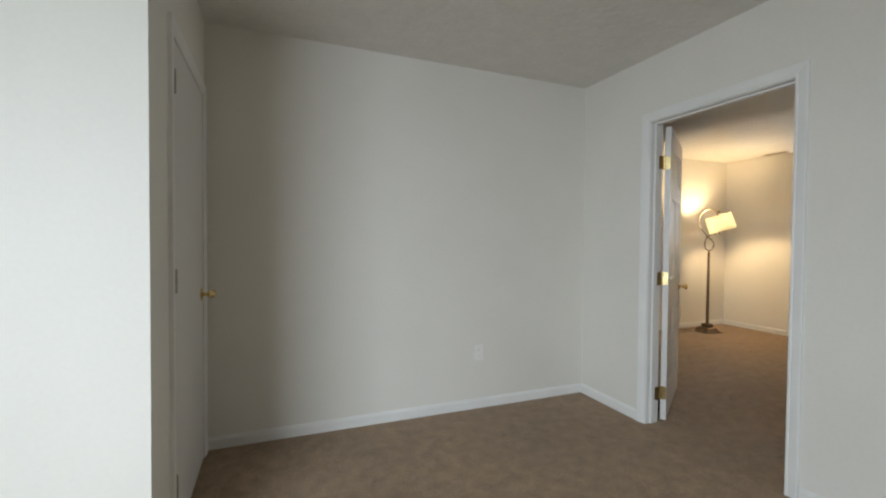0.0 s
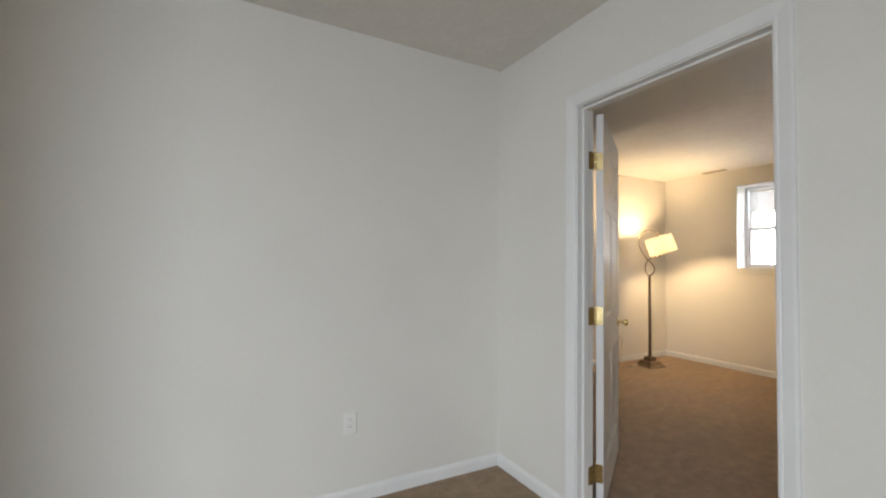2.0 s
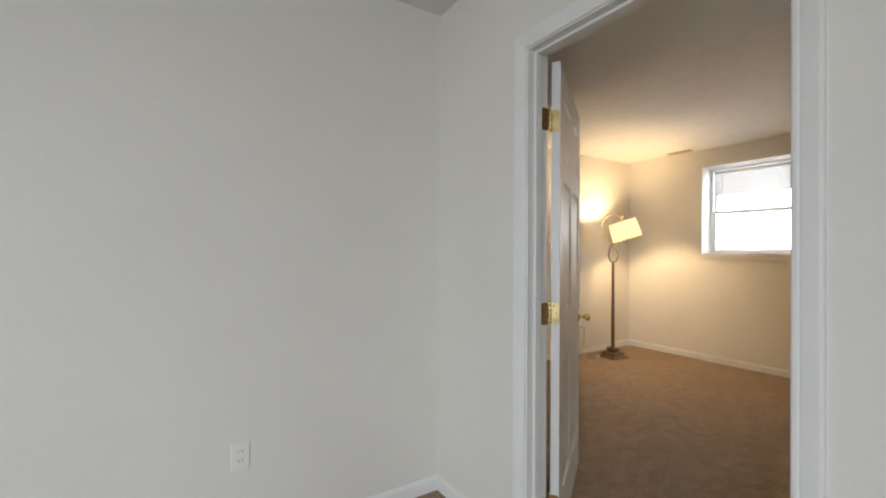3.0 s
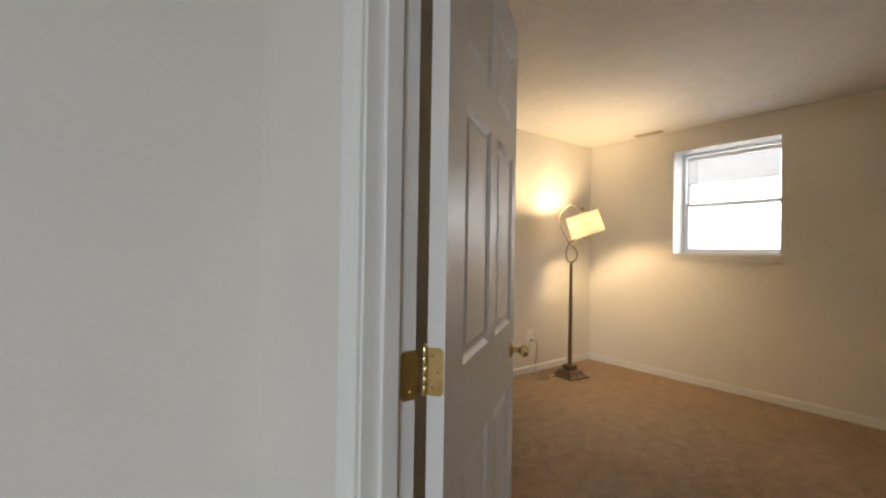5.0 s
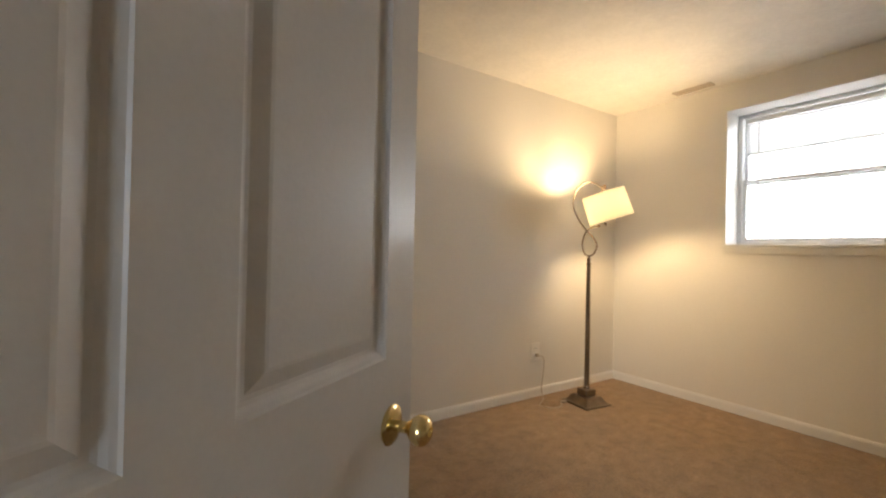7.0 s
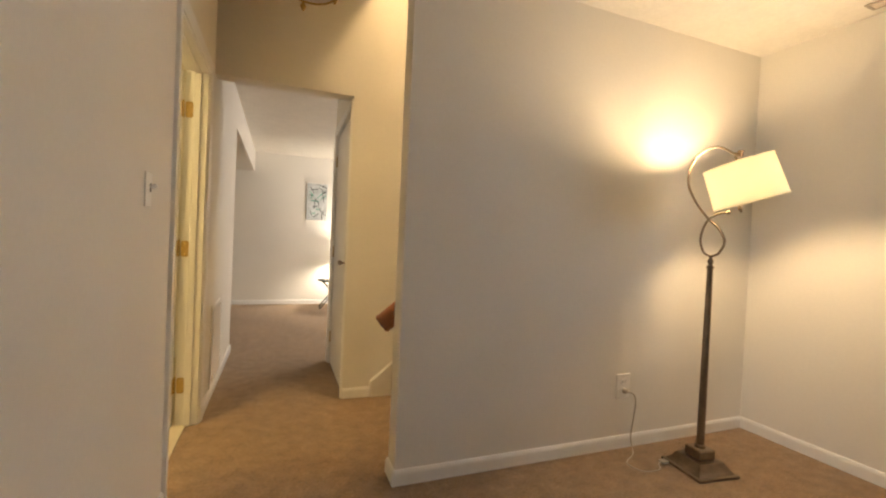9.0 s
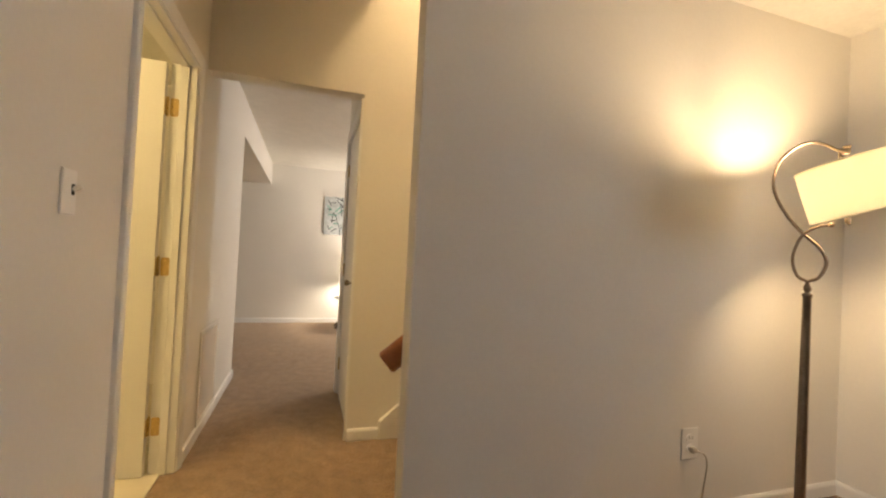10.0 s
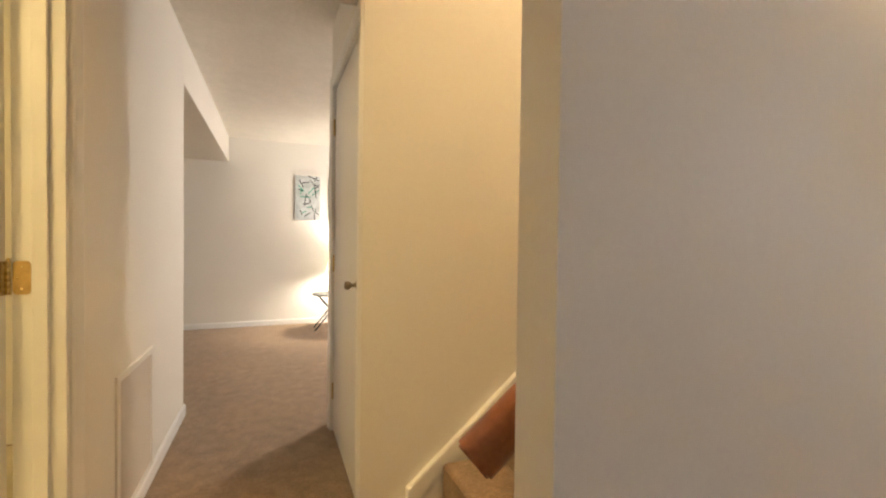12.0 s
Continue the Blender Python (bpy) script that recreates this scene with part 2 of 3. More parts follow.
def plate(bm, x0, x1, z0, z1, y0, y1, r, right_only=False):
    """A thin plate in the xz plane with rounded corners."""
    pts = []
    for cx, cz, a0 in ((x1 - r, z0 + r, -90), (x1 - r, z1 - r, 0), (x0 + r, z1 - r, 90), (x0 + r, z0 + r, 180)):
        for k in range(5):
            a = radians(a0 + 22.5 * k)
            pts.append((cx + r * math.cos(a), cz + r * math.sin(a)))
    f = [bm.verts.new((x, y0, z)) for x, z in pts]
    g = [bm.verts.new((x, y1, z)) for x, z in pts]
    n = len(pts)
    for k in range(n):
        bm.faces.new((f[k], f[(k + 1) % n], g[(k + 1) % n], g[k]))
    bm.faces.new(f[::-1])
    bm.faces.new(g)
    return bm


def wall(name, label, *pairs):
    return tagged(link(name, boxes(*pairs), WALL), label, "wall", kind="structure")


BASE = [(0, 0), (0, 0.012), (0.052, 0.012), (0.061, 0.010), (0.068, 0.006), (0.072, 0.004), (0.072, 0)]


def baseboard(start, end, out, cut0=0.0, cut1=0.0):
    bm = bmesh.new()
    extrude_profile(bm, BASE, (*start, 0.001), (*end, 0.001), (0, 0, 1), (*out, 0))
    return tagged(link("baseboard", bm, TRIM), "white painted wooden baseboard along the wall", "baseboard", kind="structure")


# ---- structure ----
H = 2.435
T = 0.115
bm = boxes(((-2.7, -2.8, -0.08), (8.2, 10.1, 0.0)))
tagged(link("floor", bm, CARPET), "worn beige cut-pile wall-to-wall carpet", "carpet", kind="structure")
tagged(link("bathroom_floor", boxes(((0.6, 2.84, 0.0005), (2.94, 6.7, 0.008))), TILE), "pale cream vinyl bathroom floor", "floor", kind="structure")

wall("wall_a_north", "off-white painted plain wall", ((-2.1, 2.715, 0), (3.0, 2.83, 2.5)))
D0, D1, DT = 1.215, 2.058, 2.045       # bedroom doorway
wall("wall_a_east", "off-white painted wall with a doorway", ((2.305, -2.6, 0), (2.4135, D0 - 0.018, 2.5)), ((2.305, D1 + 0.018, 0), (2.4135, 2.715, 2.5)), ((2.305, D0 - 0.018, DT + 0.018), (2.4135, D1 + 0.018, 2.5)))
C0, C1, CT = 1.878, 2.61, 2.035        # closet doorway
wall("wall_closet_front", "off-white closet wall with a doorway", ((-0.535, 1.665, 0), (-0.42, C0 - 0.018, 2.5)), ((-0.535, C1 + 0.018, 0), (-0.42, 2.715, 2.5)), ((-0.535, C0 - 0.018, CT + 0.018), (-0.42, C1 + 0.018, 2.5)))
wall("wall_closet_side", "off-white painted wall of the closet", ((-2.1, 1.55, 0), (-0.42, 1.665, 2.5)))
wall("wall_a_west", "off-white painted wall with a window opening", ((-2.215, -2.715, 0), (-2.1, -1.95, 2.5)), ((-2.215, -0.25, 0), (-2.1, 2.83, 2.5)), ((-2.215, -1.95, 0), (-2.1, -0.25, 0.75)), ((-2.215, -1.95, 2.15), (-2.1, -0.25, 2.5)))
wall("wall_a_south", "off-white painted plain wall", ((-2.1, -2.715, 0), (2.42, -2.6, 2.5)))
WY0, WY1, WZ0, WZ1 = 2.496, 3.357, 1.228, 2.234
wall("wall_b_east", "cream painted basement wall with a deep window opening", ((6.3, -0.115, 0), (6.62, WY0, 2.5)), ((6.3, WY1, 0), (6.62, 4.395, 2.5)), ((6.3, WY0, 0), (6.62, WY1, WZ0)), ((6.3, WY0, WZ1), (6.62, WY1, 2.5)))
wall("wall_b_north", "cream painted plain wall beside the stairs", ((3.945, 4.28, 0), (6.3, 4.395, 4.6)))
wall("wall_b_south", "cream painted plain wall", ((2.42, -0.115, 0), (6.3, 0.0, 2.5)))
B0, B1, BT = 4.455, 5.205, 2.045        # bathroom doorway
wall("wall_hall_west", "cream painted hall wall with a bathroom doorway", ((2.885, 2.83, 0), (3.0, B0 - 0.018, 2.9)), ((2.885, B1 + 0.018, 0), (3.0, 6.85, 2.9)), ((2.885, B0 - 0.018, BT + 0.018), (3.0, B1 + 0.018, 2.9)))
wall("wall_stair_north", "cream painted stairwell wall", ((3.86, 5.41, 0), (7.4, 5.459, 4.6)), ((3.945, 5.459, 0), (7.4, 5.525, 4.6)), ((3.86, 5.459, 2.055), (3.945, 5.525, 4.6)))
K0, K1, KT = 5.478, 6.30, 2.035        # cupboard doorway under the stairs
wall("wall_hall_east", "cream painted wall with a cupboard doorway", ((3.86, K1 + 0.018, 0), (3.945, 6.40, 2.5)), ((3.86, 5.525, KT + 0.018), (3.945, K1 + 0.018, 2.5)))
wall("wall_living_south_east", "cream painted plain wall", ((3.945, 6.285, 0), (8.1, 6.40, 2.5)))
wall("wall_living_south_west", "cream painted plain wall", ((0.3, 6.735, 0), (2.885, 6.85, 2.5)))
YF = 9.75
wall("wall_living_north", "pale grey painted living room wall", ((0.3, YF, 0), (8.1, YF + T, 2.5)))
wall("wall_living_west", "pale grey painted living room wall", ((0.185, 6.735, 0), (0.3, YF + T, 2.5)))
wall("wall_living_east", "pale grey painted living room wall", ((8.1, 6.285, 0), (8.2, YF + T, 2.5)))
wall("wall_bath_west", "cream bathroom wall", ((0.6, 2.83, 0), (0.7, 6.735, 2.5)))
wall("wall_stair_east", "cream stairwell wall", ((7.4, 4.28, 0), (7.5, 5.525, 4.6)))
wall("wall_stair_west", "cream upper stairwell wall", ((3.86, 4.395, 2.9), (3.945, 5.41, 4.6)))
wall("wall_foyer_south", "cream painted wall above the room", ((3.0, 4.17, 2.6), (3.945, 4.28, 2.9)))
wall("wall_stair_south", "cream stairwell wall", ((6.62, 4.28, 0), (7.4, 4.395, 4.6)))
tagged(link("hall_header", boxes(((3.0, 5.41, 2.12), (3.86, 5.525, 2.9))), WALL), "cream painted header over the hall opening", "header", kind="structure")
tagged(link("soffit_b", boxes(((2.42, 0.0, 2.105), (3.0, 2.715, 2.5)), bevel=0.004), WALL), "painted dropped soffit inside the doorway", "soffit", kind="structure")
tagged(link("soffit_living", boxes(((1.6, 6.85, 2.12), (3.0, YF, 2.5)), bevel=0.004), WALL), "painted dropped soffit along the living room", "soffit", kind="structure")

for nm, lo, hi in (("ceiling_a", (-2.2, -2.7, 2.485), (2.42, 2.83, 2.6)), ("ceiling_b", (2.42, -0.1, H), (6.6, 4.28, 2.6)), ("ceiling_bathroom", (0.6, 2.83, H), (2.885, 6.735, 2.6)),
                   ("ceiling_hall_north", (3.0, 5.525, 2.43), (3.945, 6.40, 2.6)), ("ceiling_foyer", (2.9, 4.28, 2.82), (3.945, 5.41, 2.9)), ("ceiling_living", (0.2, 6.40, 2.43), (8.2, YF + 0.1, 2.6)), ("ceiling_stairs", (3.8, 4.3, 4.6), (7.5, 5.5, 4.7))):
    tagged(link(nm, boxes((lo, hi)), CEIL), "off-white textured plaster ceiling", "ceiling", kind="structure")

# doorways
casing("door_casing_bedroom", "y", D0 - 0.003, D1 + 0.006, DT + 0.005, 2.305, -1, "white moulded casing round the bedroom doorway")
casing("door_casing_bedroom_inside", "y", D0 - 0.005, D1 + 0.045, DT + 0.005, 2.4135, 1, "white moulded casing inside the bedroom doorway")
jambs("door_frame_bedroom", "y", D0, D1, DT, 2.305, 2.413, 2.338, "white painted wooden door frame")
casing("door_casing_closet", "y", C0 - 0.005, C1 + 0.005, CT + 0.005, -0.42, 1, "white moulded casing round the closet door")
jambs("door_frame_closet", "y", C0, C1, CT, -0.535, -0.42, -0.51, "white painted wooden closet frame")
casing("door_casing_bathroom", "y", B0 - 0.005, B1 + 0.014, BT + 0.01, 3.0, 1, "white moulded casing round the bathroom doorway")
jambs("door_frame_bathroom", "y", B0, B1, BT, 2.885, 3.0, 2.93, "white painted wooden bathroom door frame")
casing("door_casing_cupboard", "y", K0 - 0.005, K1 + 0.005, KT + 0.005, 3.86, -1, "white moulded casing round the cupboard door")
jambs("door_frame_cupboard", "y", K0, K1, KT, 3.86, 3.945, 3.905, "white painted wooden cupboard frame")

for s, e, o in (((-0.42 + 0.0, 2.715), (2.305, 2.715), (0, -1)), ((2.305, D1 + 0.05), (2.305, 2.702), (-1, 0)), ((2.305, -2.6), (2.305, D0 - 0.066), (-1, 0)),
                ((-2.1, 1.55), (-0.407, 1.55), (0, -1)), ((-0.42, 1.55), (-0.42, C0 - 0.066), (1, 0)), ((-0.42, C1 + 0.066), (-0.42, 2.702), (1, 0)),
                ((3.945, 4.28), (6.287, 4.28), (0, -1)), ((6.3, 0.0), (6.3, 4.28), (-1, 0)), ((3.945, 4.267), (3.945, 4.408), (-1, 0)),
                ((3.0, 2.83), (3.0, B0 - 0.066), (1, 0)), ((3.0, B1 + 0.066), (3.0, 6.863), (1, 0)), ((3.86, 5.41), (4.05, 5.41), (0, -1)),
                ((0.3, YF), (8.1, YF), (0, -1)), ((3.86, K1 + 0.066), (3.86, 6.41), (-1, 0)), ((2.42, 0.0), (6.3, 0.0), (0, 1))):
    baseboard(s, e, o)


# ---- doors ----
def panel_door(name, width, height, label, m, panels=True, hinges=(0.24, 1.0, 1.8), knob_z=0.88, flip=1, hinge_mat=None, knob_mat=None, knob_size=1.0):
    """A door leaf from the hinge pin along +x; its thickness runs to -y from 0."""
    door = thing(name, label, "door", m)
    F = Matrix.Diagonal((1, flip, 1, 1))
    hm, km = hinge_mat or BRASS, knob_mat or BRASS

    def put(nm, bm, mat, parent, lab="", smooth=False):
        bm.transform(F)
        return part(nm, bm, mat, parent, lab, smooth)
    t = 0.035
    g = 0.004
    xs = [g] + [width * q for q in (0.158, 0.470, 0.580, 0.898, 1.0)]
    zs = [0.012, 0.215, 0.757, 0.975, 1.55, 1.66, 1.905, height]
    cells = [(xs[i], xs[i + 1], zs[j], zs[j + 1]) for i in (1, 3) for j in (1, 3, 5)] if panels else []
    bm = bmesh.new()
    for y in (0.0, -t):
        for i in range(5):
            for j in range(7):
                if panels and i in (1, 3) and j in (1, 3, 5):
                    continue
                bm.faces.new([bm.verts.new((x, y, z)) for x, z in ((xs[i], zs[j]), (xs[i + 1], zs[j]), (xs[i + 1], zs[j + 1]), (xs[i], zs[j + 1]))])
    for a, b in (((g, zs[0]), (width, zs[0])), ((width, zs[0]), (width, height)), ((width, height), (g, height)), ((g, height), (g, zs[0]))):
        bm.faces.new([bm.verts.new((a[0], 0, a[1])), bm.verts.new((b[0], 0, b[1])), bm.verts.new((b[0], -t, b[1])), bm.verts.new((a[0], -t, a[1]))])
    bmesh.ops.remove_doubles(bm, verts=bm.verts[:], dist=1e-5)
    leaf = put("leaf", bm, DOORP, door)
    for x0, x1, z0, z1 in cells:
        bm = bmesh.new()
        for y, s in ((0.0, -1), (-t, 1)):
            rings = []
            for inset, depth in ((0, 0), (0.002, 0.003), (0.006, 0.0055), (0.010, 0.0095), (0.014, 0.011), (0.019, 0.011), (0.036, 0.004), (0.040, 0.0032)):
                rings.append([bm.verts.new((x, y + s * depth, z)) for x, z in ((x0 + inset, z0 + inset), (x1 - inset, z0 + inset), (x1 - inset, z1 - inset), (x0 + inset, z1 - inset))])
            for a, b in zip(rings, rings[1:]):
                for k in range(4):
                    bm.faces.new((a[k], a[(k + 1) % 4], b[(k + 1) % 4], b[k]))
            bm.faces.new(rings[-1])
        put("panel", bm, DOORP, leaf)
    kx = width - 0.065
    for y, s in ((-t, -1), (0.0, 1)):
        turn = Matrix.Translation((kx, y, knob_z)) @ pose(0, 0, 0, 90 if s < 0 else -90) @ Matrix.Diagonal((knob_size, knob_size, knob_size, 1))
        k = put("knob", lathe(bmesh.new(), [(0.0, 0.006), (0.010, 0.006), (0.0095, 0.030), (0.012, 0.035), (0.019, 0.041), (0.0235, 0.049), (0.0243, 0.056), (0.022, 0.064), (0.016, 0.0695), (0.008, 0.071), (0.0075, 0.068), (0, 0.068)], 28, turn), km, door, "polished brass door knob", True)
        put("rosette", lathe(bmesh.new(), [(0, 0.0005), (0.032, 0.0005), (0.033, 0.003), (0.030, 0.006), (0.020, 0.009), (0.013, 0.011), (0, 0.011)], 28, turn), km, k, "", True)
    put("latch_plate", boxes(((width - 0.0005, -t + 0.006, knob_z - 0.028), (width + 0.0012, -0.006, knob_z + 0.028)), bevel=0.0004), BRASS, leaf)
    for hz in hinges:
        bm = plate(bmesh.new(), -0.0335, 0.006, hz - 0.0455, hz + 0.0455, 0.0006, 0.0028, 0.010)
        bm.transform(Matrix.Translation((g, 0, 0)) @ Matrix(((0, -1, 0, 0), (1, 0, 0, 0), (0, 0, 1, 0), (0, 0, 0, 1))))
        h = put("hinge", bm, hm, door, "brass butt hinge")
        bm = bmesh.new()
        for k in range(5):
            lathe(bm, [(0, 0), (0.0058, 0.0), (0.0062, 0.001), (0.0062, 0.0165), (0.0058, 0.0175), (0, 0.0175)], 12, Matrix.Translation((0.0, 0.004, hz - 0.045 + 0.0181 * k)))
        lathe(bm, [(0, 0), (0.0045, 0), (0.006, 0.003), (0.003, 0.007), (0, 0.008)], 12, Matrix.Translation((0.0, 0.004, hz + 0.0455)))
        put("knuckle", bm, hm, h, "", True)
        for dy, dz in ((-0.012, -0.03), (-0.022, 0.0), (-0.012, 0.03)):
            put("screw", lathe(bmesh.new(), [(0, 0), (0.0036, 0), (0.003, 0.0009), (0, 0.0011)], 10, Matrix.Translation((g - 0.0028, dy, hz + dz)) @ pose(0, 0, 0, 0, -90, 0)), BRASSD, h)
    return door


bedroom_door = panel_door("bedroom_door", 0.815, 2.03, "white painted six-panel door standing open on brass hinges", pose(2.441, 2.062, 0, 0, 0, 34.2), hinges=(0.20, 0.992, 1.785), knob_z=0.875, knob_size=0.9)
bath_door = panel_door("bathroom_door", 0.735, 2.035, "white painted six-panel bathroom door standing open", pose(2.876, 5.205, 0, 0, 0, 178), hinges=(0.24, 1.03, 1.825), knob_z=0.9, flip=-1)
closet_door = panel_door("closet_door", 0.715, 2.02, "plain white painted closet door, closed, with a brass knob", pose(-0.414, 1.880, 0, 0, 0, 90), panels=False, hinges=(0.24, 1.07, 1.86), knob_z=0.94, flip=-1, hinge_mat=HINGEP)
cupboard_door = panel_door("cupboard_door", 0.815, 2.02, "plain white painted cupboard door, closed", pose(3.868, 6.294, 0, 0, 0, -90), panels=False, knob_z=0.95, knob_size=0.8, flip=-1, hinge_mat=BRASSD, knob_mat=BRONZE)


def jamb_hinges(m, zs):
    """Hinge leaves let into a jamb: plate in the local xz plane, facing -y."""
    for z in zs:
        h = thing("jamb_hinge", "brass hinge leaf screwed to the door jamb", "hinge", m @ Matrix.Translation((0, 0, z)), "hinge leaves")
        part("hinge_plate", plate(bmesh.new(), 0, 0.038, -0.0455, 0.0455, -0.0016, 0.0004, 0.010), BRASSD, h)
        for dx, dz in ((0.02, -0.03), (0.01, 0.0), (0.02, 0.03)):
            part("screw", lathe(bmesh.new(), [(0, 0), (0.0036, 0), (0.003, 0.0009), (0, 0.0011)], 10, Matrix.Translation((dx, -0.0016, dz)) @ pose(0, 0, 0, 90)), BRASS, h)


jamb_hinges(pose(2.3805, D1, 0), (0.20, 0.992, 1.785))
jamb_hinges(pose(2.887, B1, 0), (0.24, 1.03, 1.825))


# ---- window of the lamp room ----
def sash_window():
    w = tagged(new("window_1"), "white vinyl single-hung basement window, bright with daylight", "window", kind="structure")
    x0 = 6.495
    ya, yb, za, zb = WY0 + 0.003, WY1 - 0.003, WZ0 + 0.003, WZ1 - 0.003
    fw = 0.030
    part("window_frame", boxes(((x0, ya, za), (x0 + 0.09, ya + fw, zb)), ((x0, yb - fw, za), (x0 + 0.09, yb, zb)), ((x0, ya + fw, zb - fw), (x0 + 0.09, yb - fw, zb)), ((x0, ya + fw, za), (x0 + 0.09, yb - fw, za + fw)), bevel=0.003), VINYL, w)
    zm = 1.712
    for nm, xa, z0, z1 in (("lower_sash", x0 + 0.012, za + fw, zm + 0.02), ("upper_sash", x0 + 0.045, zm - 0.02, zb - fw)):
        s = 0.024
        y0, y1 = ya + fw, yb - fw
        sash = part(nm, boxes(((xa, y0 + 0.001, z0), (xa + 0.028, y0 + s, z1)), ((xa, y1 - s, z0), (xa + 0.028, y1 - 0.001, z1)), ((xa, y0 + s, z0), (xa + 0.028, y1 - s, z0 + s)), ((xa, y0 + s, z1 - s), (xa + 0.028, y1 - s, z1)), bevel=0.002), VINYL, w)
        pane = part("pane", boxes(((xa + 0.012, y0 + s - 0.004, z0 + s - 0.004), (xa + 0.016, y1 - s + 0.004, z1 - s + 0.004))), GLASS, sash)
        pane.visible_shadow = False
    for nm, lo, hi in (("reveal_side", (6.302, WY0 - 0.004, WZ0), (6.494, WY0 + 0.004, WZ1)), ("reveal_side", (6.302, WY1 - 0.004, WZ0), (6.494, WY1 + 0.004, WZ1)),
                       ("reveal_top", (6.302, WY0 + 0.004, WZ1 - 0.004), (6.494, WY1 - 0.004, WZ1 + 0.004)), ("window_sill", (6.302, WY0 + 0.004, WZ0 - 0.004), (6.494, WY1 - 0.004, WZ0 + 0.004))):
        part(nm, boxes((lo, hi)), TRIM, w)
    part("sash_lock", boxes(((x0 + 0.004, 2.87, za + fw + 0.004), (x0 + 0.0118, 2.95, za + fw + 0.016)), bevel=0.003), VINYL, w)
    part("window_stool", boxes(((6.288, WY0 - 0.02, WZ0 - 0.016), (6.3005, WY1 + 0.012, WZ0 + 0.002)), bevel=0.003), WALL, w)
    part("window_apron", boxes(((6.286, WY0 - 0.014, WZ0 - 0.066), (6.3002, WY1 + 0.006, WZ0 - 0.0165)), bevel=0.003), WALL, w)
    return w


sash_window()
tagged(link("backdrop", boxes(((7.3, 1.4, 0.8), (7.32, 4.25, 3.2))), BRIGHT), "white overcast daylight outside the window", "sky", kind="structure")
# plain window of the first bedroom, behind the walker
w2 = tagged(new("window_2"), "white window of the bedroom, letting in daylight", "window", kind="structure")
part("window_frame", boxes(((-2.21, -1.95, 0.75), (-2.14, -1.9, 2.15)), ((-2.21, -0.3, 0.75), (-2.14, -0.25, 2.15)), ((-2.21, -1.9, 0.75), (-2.14, -0.3, 0.8)), ((-2.21, -1.9, 2.1), (-2.14, -0.3, 2.15)), bevel=0.003), VINYL, w2)

# ---- mini blind ----
blind = thing("mini_blind", "white aluminium mini blind, half raised in the window", "window blind", pose(6.472, 2.915, 0))
part("headrail", boxes(((-0.016, -0.375, 2.152), (0.016, 0.375, 2.187)), bevel=0.002), VINYL, blind)
for k in range(11):
    z = 2.139 - 0.0212 * k
    bm = bmesh.new()
    a = radians(66)
    pts = [(-0.0125, 0.0), (-0.006, 0.0012), (0.0, 0.0017), (0.006, 0.0012), (0.0125, 0.0)]
    rot = [(x * math.cos(a) - y * math.sin(a), x * math.sin(a) + y * math.cos(a)) for x, y in pts]
    for (xa, za), (xb, zb) in zip(rot, rot[1:]):
        bm.faces.new([bm.verts.new((xa, -0.37, z + za)), bm.verts.new((xb, -0.37, z + zb)), bm.verts.new((xb, 0.37, z + zb)), bm.verts.new((xa, 0.37, z + za))])
    part("slat", bm, SLAT, blind)
part("bottom_rail", boxes(((-0.009, -0.37, 1.9085), (0.009, 0.37, 1.915)), bevel=0.002), SLAT, blind)
part("wand", tube(bmesh.new(), [(-0.018, 0.29, 2.155), (-0.018, 0.29, 1.62)], 0.0035, 8), SLAT, blind)
for y in (-0.26, 0.26):
    part("ladder_cord", tube(bmesh.new(), [(-0.0135, y, 2.155), (-0.0135, y, 1.91)], 0.0009, 6), SLAT, blind)


